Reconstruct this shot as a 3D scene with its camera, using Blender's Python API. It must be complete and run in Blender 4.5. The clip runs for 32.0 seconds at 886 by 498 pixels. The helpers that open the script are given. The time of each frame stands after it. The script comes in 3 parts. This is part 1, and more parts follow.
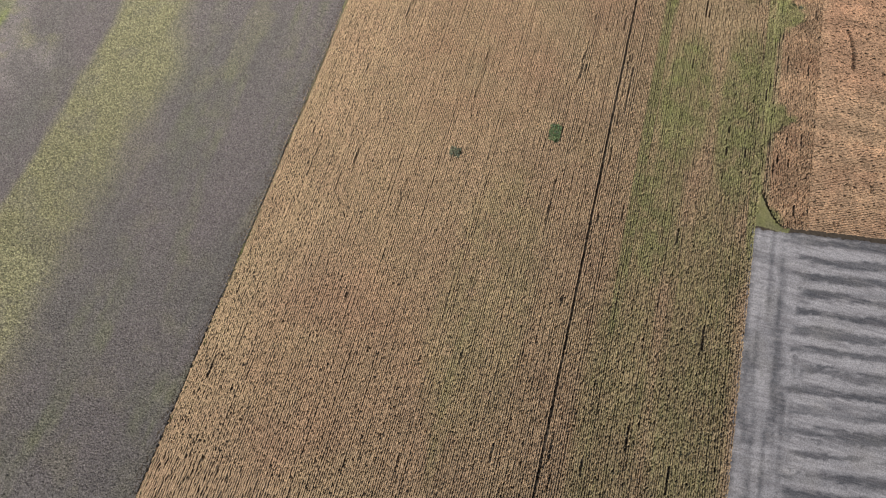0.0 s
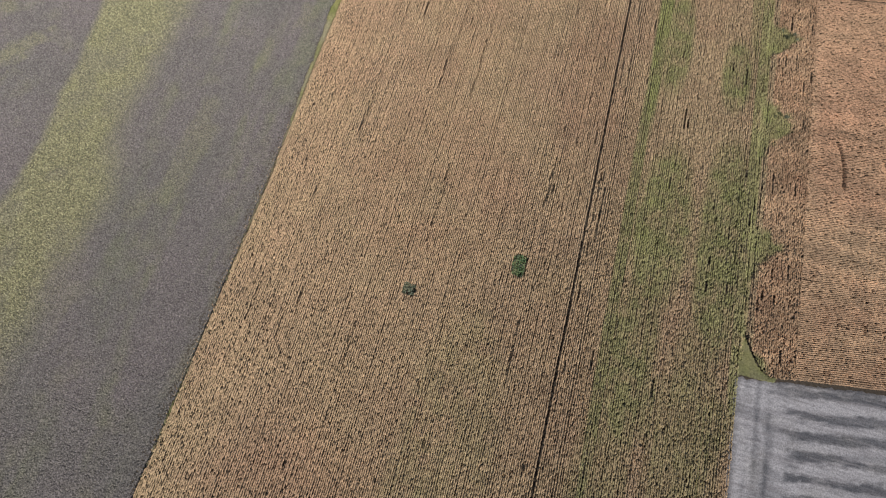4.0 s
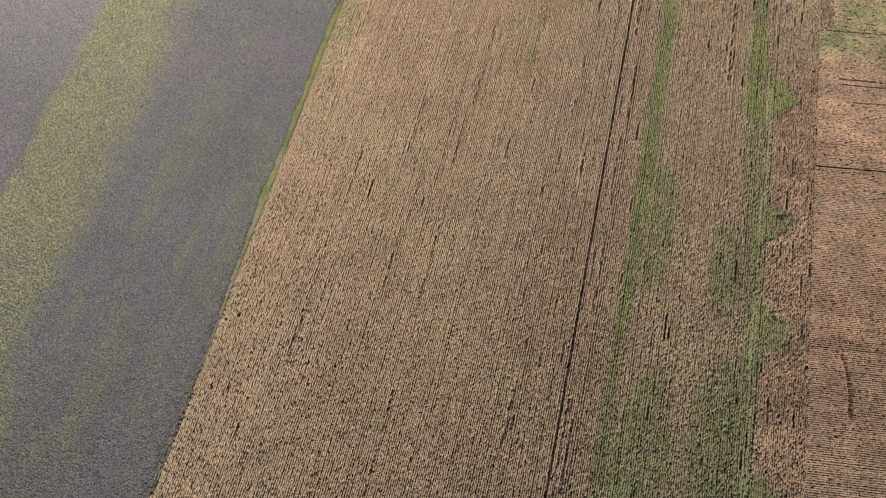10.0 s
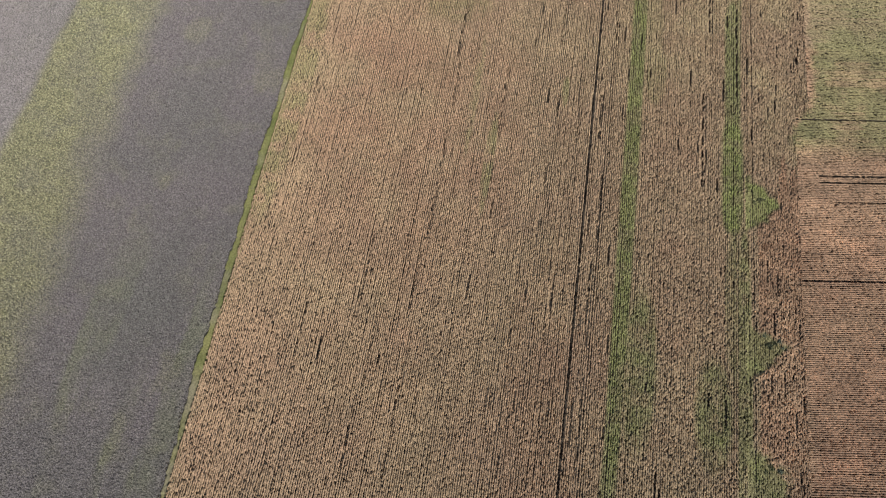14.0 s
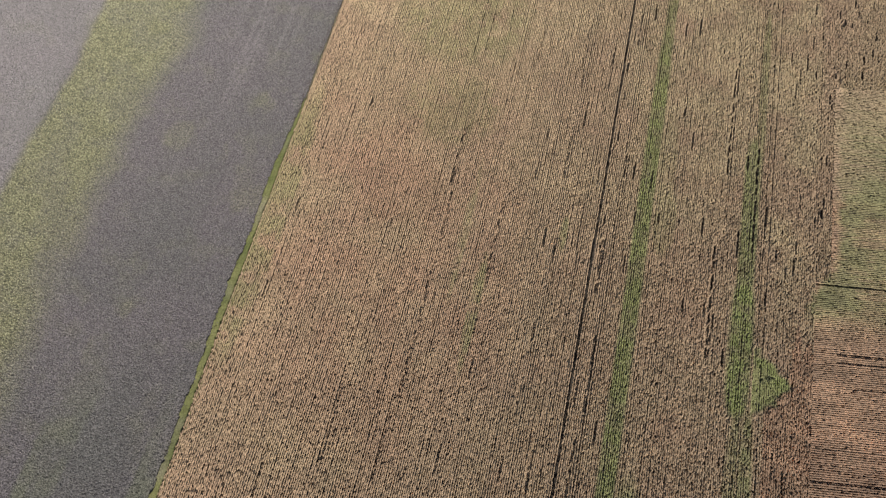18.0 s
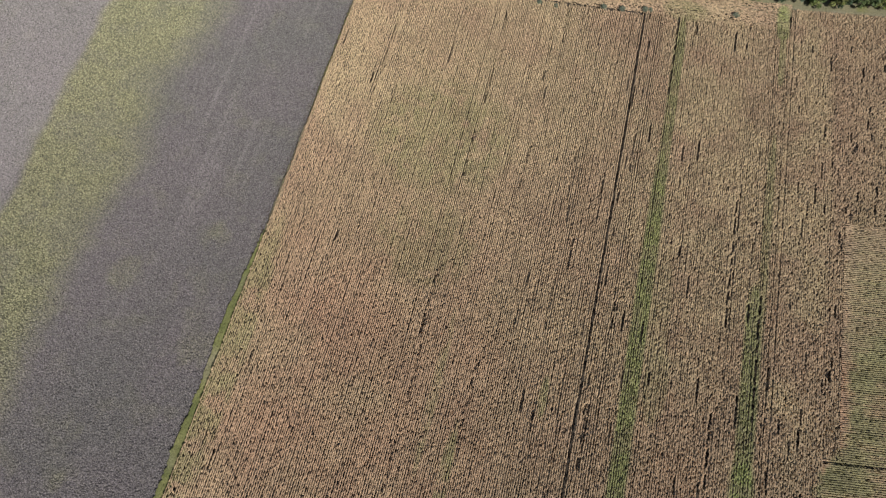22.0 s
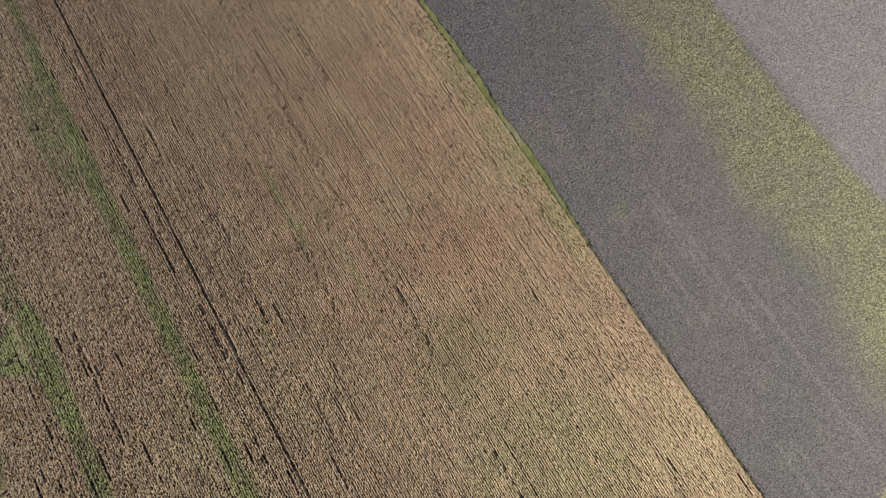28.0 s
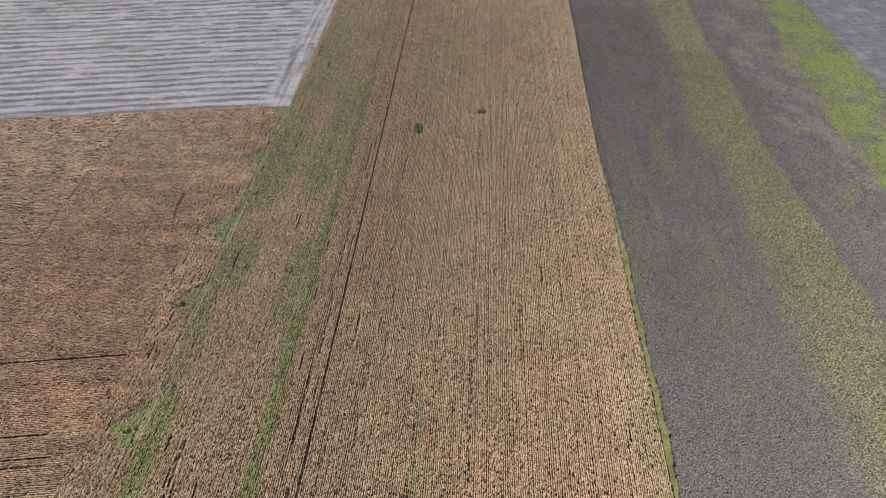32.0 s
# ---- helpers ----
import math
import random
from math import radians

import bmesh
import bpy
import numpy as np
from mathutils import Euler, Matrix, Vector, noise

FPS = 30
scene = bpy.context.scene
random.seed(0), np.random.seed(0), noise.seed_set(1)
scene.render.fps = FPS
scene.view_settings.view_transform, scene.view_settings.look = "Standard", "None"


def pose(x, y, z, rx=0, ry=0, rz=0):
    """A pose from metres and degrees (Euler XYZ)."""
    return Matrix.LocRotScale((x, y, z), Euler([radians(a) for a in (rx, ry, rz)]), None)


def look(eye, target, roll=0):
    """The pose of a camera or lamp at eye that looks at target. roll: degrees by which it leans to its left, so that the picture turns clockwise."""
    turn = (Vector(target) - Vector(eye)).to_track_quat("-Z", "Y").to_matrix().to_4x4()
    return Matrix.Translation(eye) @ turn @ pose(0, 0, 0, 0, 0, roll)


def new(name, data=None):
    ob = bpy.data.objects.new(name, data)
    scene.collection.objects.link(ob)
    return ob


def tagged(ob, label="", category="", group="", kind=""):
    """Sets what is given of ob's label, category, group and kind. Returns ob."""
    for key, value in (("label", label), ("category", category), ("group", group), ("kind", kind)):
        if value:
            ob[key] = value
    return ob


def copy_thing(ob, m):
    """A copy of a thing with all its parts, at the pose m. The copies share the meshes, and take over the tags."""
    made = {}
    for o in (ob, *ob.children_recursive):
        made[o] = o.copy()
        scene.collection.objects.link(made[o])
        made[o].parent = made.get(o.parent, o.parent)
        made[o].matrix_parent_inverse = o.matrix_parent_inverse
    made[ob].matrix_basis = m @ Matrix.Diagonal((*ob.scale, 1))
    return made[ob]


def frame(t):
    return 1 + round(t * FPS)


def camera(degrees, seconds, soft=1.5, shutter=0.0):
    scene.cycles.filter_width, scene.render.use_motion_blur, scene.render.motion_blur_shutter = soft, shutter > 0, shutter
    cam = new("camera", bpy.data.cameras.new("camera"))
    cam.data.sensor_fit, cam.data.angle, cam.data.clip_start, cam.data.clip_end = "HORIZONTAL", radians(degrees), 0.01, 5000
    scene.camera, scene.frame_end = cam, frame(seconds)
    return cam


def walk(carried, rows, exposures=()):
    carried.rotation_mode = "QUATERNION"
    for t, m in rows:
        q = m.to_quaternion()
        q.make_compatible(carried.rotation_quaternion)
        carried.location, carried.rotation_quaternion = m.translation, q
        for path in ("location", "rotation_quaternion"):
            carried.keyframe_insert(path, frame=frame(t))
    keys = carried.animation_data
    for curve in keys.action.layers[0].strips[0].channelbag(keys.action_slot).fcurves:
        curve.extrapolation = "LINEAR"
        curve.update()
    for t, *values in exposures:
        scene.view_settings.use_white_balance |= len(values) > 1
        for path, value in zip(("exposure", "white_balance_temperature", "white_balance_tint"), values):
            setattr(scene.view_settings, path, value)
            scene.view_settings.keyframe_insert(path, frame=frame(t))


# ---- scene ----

# ================= camera and its flight =================
cam = camera(80.0, 32.0, soft=1.3)

# The plan is drawn in units of PLAN metres: 0.7 m between two maize rows sets it. All lengths below are in plan units.
PLAN = 1.478

# seconds, x, y, height, heading (left of +y), tilt, lean
ROWS = [
    (0, -22.51, 9.49, 126.00, 15.01, -71.83, 0.74),
    (0.5, -21.73, 14.75, 126.02, 15.74, -71.79, -0.02),
    (1, -21.47, 19.82, 125.87, 15.95, -71.76, -0.41),
    (1.5, -21.30, 24.41, 125.72, 16.03, -71.71, -0.50),
    (2, -21.13, 29.22, 125.59, 15.97, -71.65, -0.51),
    (2.5, -21.26, 33.85, 125.43, 15.56, -71.57, -0.16),
    (3, -21.39, 38.30, 125.31, 15.12, -71.49, 0.17),
    (3.5, -21.46, 42.94, 125.15, 14.72, -71.42, 0.60),
    (5.5, -21.35, 62.17, 124.82, 14.98, -71.04, 0.23),
    (6, -21.61, 67.17, 124.68, 14.83, -71.07, 0.31),
    (6.5, -21.82, 72.20, 124.58, 14.81, -71.15, 0.30),
    (7, -22.15, 77.14, 124.43, 14.71, -71.23, 0.39),
    (7.5, -22.35, 81.89, 124.32, 14.68, -71.22, 0.40),
    (8, -22.14, 86.64, 124.32, 15.04, -71.15, -0.08),
    (8.5, -22.09, 91.33, 124.19, 15.23, -71.06, -0.31),
    (9, -22.26, 96.17, 124.22, 15.27, -70.95, -0.38),
    (9.5, -22.11, 101.14, 124.47, 15.61, -70.96, -0.87),
    (10, -23.12, 106.47, 124.85, 15.20, -71.13, -0.77),
    (10.5, -23.85, 112.05, 124.78, 14.77, -71.37, -0.54),
    (11, -25.08, 117.02, 124.68, 13.75, -71.56, 0.42),
    (11.5, -25.97, 122.18, 124.46, 12.09, -71.66, 0.78),
    (12, -26.28, 127.31, 124.26, 10.17, -71.76, 0.50),
    (12.5, -26.21, 132.43, 124.28, 9.40, -71.82, 0.22),
    (13, -26.18, 137.48, 124.17, 8.91, -71.88, 0.24),
    (13.5, -25.99, 142.55, 124.04, 8.77, -71.93, 0.23),
    (14, -25.87, 147.56, 124.02, 9.17, -71.96, 0.49),
    (14.5, -25.54, 152.68, 124.09, 9.63, -72.00, 0.52),
    (16.5, -24.45, 172.84, 125.48, 14.32, -72.28, -1.22),
    (17, -25.06, 177.43, 125.53, 14.18, -72.23, -0.86),
    (17.5, -25.10, 182.01, 125.41, 14.26, -72.09, -0.64),
    (18, -24.95, 186.61, 125.27, 14.63, -71.90, -0.73),
    (18.5, -25.04, 191.05, 125.18, 14.79, -71.67, -0.70),
    (19, -25.23, 195.66, 124.97, 14.82, -71.51, -0.60),
    (19.5, -25.70, 200.49, 124.70, 14.46, -71.42, -0.18),
    (20, -25.96, 205.44, 124.54, 14.49, -71.41, -0.11),
    (20.5, -26.11, 210.59, 124.67, 14.82, -71.51, -0.39),
    (21, -26.42, 215.87, 124.68, 14.83, -71.64, -0.46),
    (21.5, -26.76, 221.18, 124.65, 14.98, -71.78, -0.61),
    (22, -27.11, 226.27, 124.73, 15.08, -71.87, -0.61),
    (22.5, -27.45, 231.28, 124.73, 15.00, -71.94, -0.50),
    (23, -27.58, 236.35, 124.57, 15.18, -72.05, -0.56),
    (23.5, -28.20, 241.24, 124.51, 14.87, -72.16, -0.03),
    (24, -27.77, 246.52, 124.55, 18.61, -72.27, -0.04),
    (24.5, -27.40, 252.61, 124.84, 34.46, -72.72, 1.42),
    (25, -28.47, 257.98, 125.27, 45.75, -73.23, 2.15),
    (25.5, -28.87, 263.94, 125.30, 60.46, -73.58, 0.55),
    (26, -29.83, 268.17, 125.23, 76.11, -73.58, -0.03),
    (26.5, -31.59, 271.47, 124.95, 95.47, -73.83, 0.09),
    (28.5, -35.08, 264.45, 122.78, 159.80, -76.62, 2.68),
    (29, -34.83, 264.25, 122.96, 171.67, -76.51, 1.57),
    (29.5, -35.09, 263.35, 123.25, 179.14, -76.56, 0.45),
    (30, -35.14, 262.46, 123.54, 182.45, -74.77, -0.27),
    (30.5, -34.97, 261.21, 123.69, 183.38, -68.38, -0.22),
    (31, -34.52, 260.01, 123.85, 183.70, -61.83, -0.11),
    (31.5, -34.48, 259.73, 123.84, 184.03, -55.04, -0.23),
    (32, -33.59, 259.15, 124.10, 183.78, -48.58, 0.02),
]


def drone(x, y, z, heading, tilt, lean):
    return pose(PLAN * x, PLAN * y, PLAN * z, 90 + tilt, 0, heading) @ pose(0, 0, 0, 0, 0, lean)


walk(cam, [(t, drone(*v)) for t, *v in ROWS], exposures=[(0, -0.05, 6650, 10), (3, -0.04, 6600, 10), (6.5, -0.04, 6400, 10), (11, -0.04, 6400, 10), (17, 0.0, 6400, 10), (24, -0.01, 6400, 10), (26, 0.01, 6400, 10), (28, 0.18, 6400, 10), (30, 0.28, 6550, 10), (32, 0.62, 6580, 11)])

# ================= world, sun, exposure =================
SUN_WAY = Vector((-0.612, 0.609, -0.809))
world = bpy.data.worlds.new("sky")
scene.world = world
world.use_nodes = True
wn = world.node_tree
sky = wn.nodes.new("ShaderNodeTexSky")
sky.sky_type = "NISHITA"
sky.sun_disc = False
sky.sun_elevation = radians(43)
sky.sun_rotation = radians(135)
wn.links.new(sky.outputs["Color"], wn.nodes["Background"].inputs["Color"])
wn.nodes["Background"].inputs["Strength"].default_value = 0.05
sun = new("sun", bpy.data.lights.new("sun", "SUN"))
sun.data.energy, sun.data.angle, sun.data.color = 5.0, radians(0.53), (1.0, 0.95, 0.87)
sun.matrix_world = look((0, 0, 300), Vector((0, 0, 300)) + SUN_WAY)

# ================= numbers of the plan =================
ROW = 0.70 / PLAN                # maize row spacing
EDGE_W = -82.3                   # soybean | maize, farthest west


def west_edge(y):                # soybean | maize
    return np.interp(y, (-75, 5, 45, 95, 130, 180, 240, 345), (-81.6, -81.4, -80.8, -80.6, -81.2, -81.6, -81.9, -82.0))


SOUTH = -75.0


def north_rows(x):               # where the long rows end
    return 348.6 + 0.083 * x


def hedge_south(x):
    return 358.2 + np.where(np.asarray(x) < 0, 0.172, 0.145) * x


def plough_north(x):             # ploughed | brown maize
    return 77.7 + 0.148 * (x - 50)


# ================= numeric noise =================
RNG = np.random.default_rng(7)
LATTICE = RNG.random((256, 256))


def vnoise(x, y):
    x, y = np.asarray(x, float), np.asarray(y, float)
    xi, yi = np.floor(x).astype(int), np.floor(y).astype(int)
    fx, fy = x - xi, y - yi
    fx, fy = fx * fx * (3 - 2 * fx), fy * fy * (3 - 2 * fy)
    a, b = LATTICE[xi % 256, yi % 256], LATTICE[(xi + 1) % 256, yi % 256]
    c, d = LATTICE[xi % 256, (yi + 1) % 256], LATTICE[(xi + 1) % 256, (yi + 1) % 256]
    return (a * (1 - fx) + b * fx) * (1 - fy) + (c * (1 - fx) + d * fx) * fy


def fbm(x, y, scale, octaves=3, seed=0):
    total, amp, weight = 0.0, 1.0, 0.0
    x, y = np.asarray(x) / scale + 17.3 * seed, np.asarray(y) / scale - 9.1 * seed
    for _ in range(octaves):
        total = total + amp * vnoise(x, y)
        weight, amp, x, y = weight + amp, amp * 0.5, x * 2.03 + 5.1, y * 2.03 - 3.7
    return total / weight


def ramp(v, a, b):
    t = np.clip((v - a) / (b - a), 0, 1)
    return t * t * (3 - 2 * t)


def spots(x, y, rows, power=2):
    """Soft ellipses, blunter in y with a higher power: centre x, y, half sizes, strength."""
    out = np.zeros_like(np.asarray(x, float))
    for cx, cy, rx, ry, k in rows:
        d = ((x - cx) / rx) ** 2 + np.abs((y - cy) / ry) ** power
        out = np.maximum(out, k * ramp(-d, -1.25, -0.45))
    return out


# ================= materials =================
class Nodes:
    def __init__(self, name, rough=0.9, spec=0.2):
        self.m = bpy.data.materials.new(name)
        self.m.use_nodes = True
        self.t = self.m.node_tree
        self.b = self.t.nodes["Principled BSDF"]
        self.b.inputs["Roughness"].default_value = rough
        self.b.inputs["Specular IOR Level"].default_value = spec
        self.b.inputs["Diffuse Roughness"].default_value = 1.0
        self.pos = self.t.nodes.new("ShaderNodeNewGeometry").outputs["Position"]

    def put(self, value, socket):
        if isinstance(value, bpy.types.NodeSocket):
            self.t.links.new(value, socket)
        elif isinstance(value, (tuple, list)):
            socket.default_value = (*value, 1.0) if len(value) == 3 else value
        else:
            socket.default_value = value

    def noise(self, scale, detail=3.0, stretch=(1, 1, 1), turn=0.0, off=(0, 0, 0)):
        mp = self.t.nodes.new("ShaderNodeMapping")
        mp.inputs["Scale"].default_value = [v / PLAN for v in stretch]
        mp.inputs["Rotation"].default_value = (0, 0, turn)
        mp.inputs["Location"].default_value = off
        self.t.links.new(self.pos, mp.inputs["Vector"])
        n = self.t.nodes.new("ShaderNodeTexNoise")
        n.inputs["Scale"].default_value, n.inputs["Detail"].default_value = scale, detail
        self.t.links.new(mp.outputs["Vector"], n.inputs["Vector"])
        return n.outputs["Fac"]

    def span(self, v, a, b, lo=0.0, hi=1.0):
        r = self.t.nodes.new("ShaderNodeMapRange")
        self.put(v, r.inputs["Value"])
        for key, val in (("From Min", a), ("From Max", b), ("To Min", lo), ("To Max", hi)):
            r.inputs[key].default_value = val
        return r.outputs["Result"]

    def mix(self, fac, a, b, kind="MIX"):
        n = self.t.nodes.new("ShaderNodeMix")
        n.data_type, n.blend_type = "RGBA", kind
        self.put(fac, n.inputs["Factor"])
        self.put(a, n.inputs["A"])
        self.put(b, n.inputs["B"])
        return n.outputs["Result"]

    def grade(self, color, v):
        """color times the number v"""
        return self.mix(1.0, color, v, "MULTIPLY")

    def attr(self, name):
        n = self.t.nodes.new("ShaderNodeAttribute")
        n.attribute_name = name
        return n.outputs["Fac"]

    def rand(self):
        return self.t.nodes.new("ShaderNodeObjectInfo").outputs["Random"]

    def island(self):
        return self.t.nodes.new("ShaderNodeNewGeometry").outputs["Random Per Island"]

    def bump(self, v, strength, distance):
        n = self.t.nodes.new("ShaderNodeBump")
        n.inputs["Strength"].default_value, n.inputs["Distance"].default_value = strength, distance
        self.t.links.new(v, n.inputs["Height"])
        self.t.links.new(n.outputs["Normal"], self.b.inputs["Normal"])

    def done(self, color, thin=0.0):
        """thin: the share of light that passes through, for leaves."""
        self.put(color, self.b.inputs["Base Color"])
        if thin:
            back = self.t.nodes.new("ShaderNodeBsdfTranslucent")
            both = self.t.nodes.new("ShaderNodeMixShader")
            self.put(color, back.inputs["Color"])
            both.inputs["Fac"].default_value = thin
            self.t.links.new(self.b.outputs["BSDF"], both.inputs[1])
            self.t.links.new(back.outputs["BSDF"], both.inputs[2])
            self.t.links.new(both.outputs["Shader"], self.t.nodes["Material Output"].inputs["Surface"])
        return self.m


def maize_material(name, dry, red, pale, bands=0.0):
    n = Nodes(name, 0.6, 0.22)
    c = n.mix(n.span(n.noise(0.045, 4, off=(3, 8, 0)), 0.40, 0.65, 0.0, 0.6), dry, red)
    c = n.mix(n.span(n.noise(0.022, 3, off=(40, 2, 0)), 0.48, 0.66, 0.0, 0.4), c, pale)
    c = n.mix(n.attr("rust"), c, (red[0] * 1.02, red[1] * 0.86, red[2] * 0.84))
    c = n.mix(n.attr("pale"), c, pale)
    c = n.mix(n.span(n.noise(3.4, 1, off=(1, 3, 4)), 0.5, 0.75, 0.0, 0.5), c, pale)
    c = n.mix(n.span(n.noise(3.1, 1, off=(7, 7, 1)), 0.52, 0.72, 0.0, 0.5), c, red)
    c = n.mix(n.span(n.noise(0.3, 2, off=(2, 7, 1)), 0.52, 0.72, 0.0, 0.25), c, red)
    green = n.mix(n.noise(0.5, 2), (0.238, 0.242, 0.11), (0.335, 0.325, 0.155))
    green = n.mix(n.span(n.attr("weed"), 0.86, 1.0), green, n.mix(n.noise(0.5, 2), (0.26, 0.283, 0.108), (0.35, 0.37, 0.146)))
    c = n.mix(n.attr("weed"), c, green)
    c = n.grade(c, n.span(n.noise(8.0, 1), 0.3, 0.7, 0.4, 1.56))
    c = n.grade(c, n.span(n.noise(3.3, 1, off=(2, 5, 0)), 0.32, 0.68, 0.74, 1.24))
    c = n.grade(c, n.span(n.noise(0.09, 3), 0.3, 0.7, 0.92, 1.08))
    if bands:
        c = n.grade(c, n.span(n.noise(0.2, 4, off=(6, 6, 0)), 0.35, 0.65, 0.84, 1.14))
        c = n.grade(c, n.span(n.noise(0.22, 3, stretch=(0.12, 1, 1)), 0.35, 0.65, 1 - bands, 1 + bands))
    return n.done(c, 0.04)


M_MAIZE = maize_material("dry_maize", (0.444, 0.332, 0.213), (0.414, 0.281, 0.194), (0.502, 0.402, 0.248))
M_BROWN = maize_material("brown_maize", (0.475, 0.322, 0.208), (0.432, 0.265, 0.172), (0.53, 0.378, 0.245), 0.12)


def soy_material():
    n = Nodes("dry_soybean", 0.9, 0.15)
    c = n.mix(n.span(n.noise(0.04, 4), 0.4, 0.62), (0.186, 0.167, 0.176), (0.167, 0.157, 0.159))
    c = n.mix(n.span(n.noise(2.6, 2), 0.5, 0.7, 0.0, 0.5), c, (0.31, 0.29, 0.255))
    c = n.mix(n.span(n.noise(0.12, 3, off=(5, 0, 0)), 0.54, 0.7, 0.0, 0.3), c, (0.24, 0.232, 0.165))
    c = n.mix(n.span(n.noise(0.05, 4, stretch=(1, 0.4, 1), off=(15, 4, 0)), 0.5, 0.68, 0.0, 0.45), c, (0.162, 0.162, 0.15))
    c = n.mix(n.attr("bare"), c, (0.37, 0.34, 0.335))
    yel = n.mix(n.span(n.noise(2.3, 1, off=(3, 1, 0)), 0.40, 0.60), (0.155, 0.155, 0.088), (0.44, 0.43, 0.245))
    c = n.mix(n.attr("weed"), c, yel)
    c = n.mix(n.attr("lush"), c, n.mix(n.noise(0.6, 3), (0.18, 0.225, 0.086), (0.30, 0.335, 0.14)))
    c = n.grade(c, n.span(n.noise(3.4, 1), 0.34, 0.66, 0.66, 0.98))
    c = n.grade(c, n.span(n.noise(5.0, 1), 0.3, 0.7, 0.2, 1.76))
    return n.done(c, 0.06)


def green_crop_material():
    n = Nodes("green_crop", 0.65, 0.3)
    c = n.mix(n.span(n.noise(0.05, 4), 0.35, 0.65), (0.152, 0.208, 0.068), (0.205, 0.252, 0.092))
    c = n.mix(n.span(n.noise(0.02, 4, stretch=(1, 0.5, 1), off=(9, 3, 0)), 0.48, 0.64, 0.0, 0.6), c, (0.25, 0.27, 0.19))
    c = n.mix(n.span(n.noise(0.5, 3, stretch=(1, 0.05, 1), turn=0.14), 0.55, 0.7, 0.0, 0.4), c, (0.22, 0.235, 0.165))
    c = n.grade(c, n.span(n.noise(5.0, 1), 0.3, 0.7, 0.4, 1.6))
    c = n.grade(c, n.span(n.noise(1.6, 2, stretch=(0.3, 1, 1), turn=-0.16), 0.35, 0.65, 0.74, 1.2))
    c = n.grade(c, n.span(n.noise(0.07, 3, off=(4, 1, 0)), 0.35, 0.65, 0.88, 1.12))
    return n.done(c, 0.1)


def plough_material():
    n = Nodes("harrowed_soil", 0.85, 0.1)
    n.b.inputs["Diffuse Roughness"].default_value = 0.4
    c = n.mix(n.attr("dark_tone"), (0.335, 0.33, 0.356), (0.085, 0.088, 0.102))
    c = n.mix(n.span(n.noise(1.6, 4, stretch=(0.1, 1, 1), turn=-0.168), 0.45, 0.66, 0.0, 0.5), c, (0.14, 0.133, 0.148))
    c = n.mix(n.span(n.noise(2.2, 3, stretch=(0.1, 1, 1), turn=-0.168, off=(4, 4, 0)), 0.5, 0.7, 0.0, 0.3), c, (0.36, 0.345, 0.36))
    c = n.mix(n.span(n.noise(0.12, 3), 0.5, 0.7, 0.0, 0.25), c, (0.30, 0.287, 0.275))
    c = n.grade(c, n.span(n.noise(3.5, 3), 0.25, 0.75, 0.55, 1.45))
    n.bump(n.noise(4.0, 4), 0.5, 0.08)
    return n.done(c)


def soil_material():
    n = Nodes("soil", 0.95, 0.1)
    c = n.mix(n.span(n.noise(0.008, 4), 0.42, 0.6), (0.072, 0.06, 0.05), (0.088, 0.074, 0.06))
    c = n.grade(c, n.span(n.noise(1.5, 4), 0.25, 0.75, 0.6, 1.4))
    n.bump(n.noise(3.0, 4), 0.5, 0.1)
    return n.done(c)


def grass_material():
    n = Nodes("margin_grass", 0.8, 0.25)
    c = n.mix(n.span(n.noise(0.15, 3), 0.35, 0.65), (0.17, 0.19, 0.07), (0.28, 0.275, 0.115))
    c = n.mix(n.attr("bare"), c, (0.32, 0.285, 0.21))
    c = n.grade(c, n.span(n.noise(3.0, 2), 0.25, 0.75, 0.6, 1.4))
    return n.done(c, 0.25)


def leaf_material(name, dark, light, yellow):
    n = Nodes(name, 0.6, 0.3)
    r = n.rand()
    c = n.mix(n.span(r, 0.1, 0.7), dark, light)
    c = n.mix(n.span(r, 0.82, 1.0, 0.0, 0.8), c, yellow)
    c = n.mix(n.span(r, 0.16, 0.06, 0.0, 0.85), c, (0.17, 0.21, 0.15))
    c = n.mix(n.span(n.noise(0.35, 2), 0.5, 0.72, 0.0, 0.4), c, yellow)
    c = n.grade(c, n.span(n.island(), 0, 1, 0.55, 1.5))
    return n.done(c, 0.28)


def bark_material():
    n = Nodes("bark", 0.95, 0.1)
    c = n.mix(n.noise(6, 4, stretch=(1, 1, 0.2)), (0.09, 0.07, 0.05), (0.19, 0.155, 0.12))
    n.bump(n.noise(12, 3, stretch=(1, 1, 0.2)), 0.6, 0.03)
    return n.done(c)


M_SOY, M_GREEN, M_PLOUGH, M_SOIL = soy_material(), green_crop_material(), plough_material(), soil_material()
M_GRASS, M_BARK = grass_material(), bark_material()
M_LEAF = leaf_material("tree_leaves", (0.065, 0.11, 0.075), (0.185, 0.245, 0.088), (0.34, 0.35, 0.12))
M_BUSH = leaf_material("bush_leaves", (0.13, 0.14, 0.08), (0.19, 0.2, 0.105), (0.28, 0.28, 0.155))
M_WEED = leaf_material("weed_leaves", (0.17, 0.27, 0.14), (0.21, 0.31, 0.15), (0.33, 0.35, 0.2))
M_WEED_GREY = leaf_material("grey_weed_leaves", (0.17, 0.2, 0.15), (0.22, 0.25, 0.18), (0.29, 0.3, 0.21))


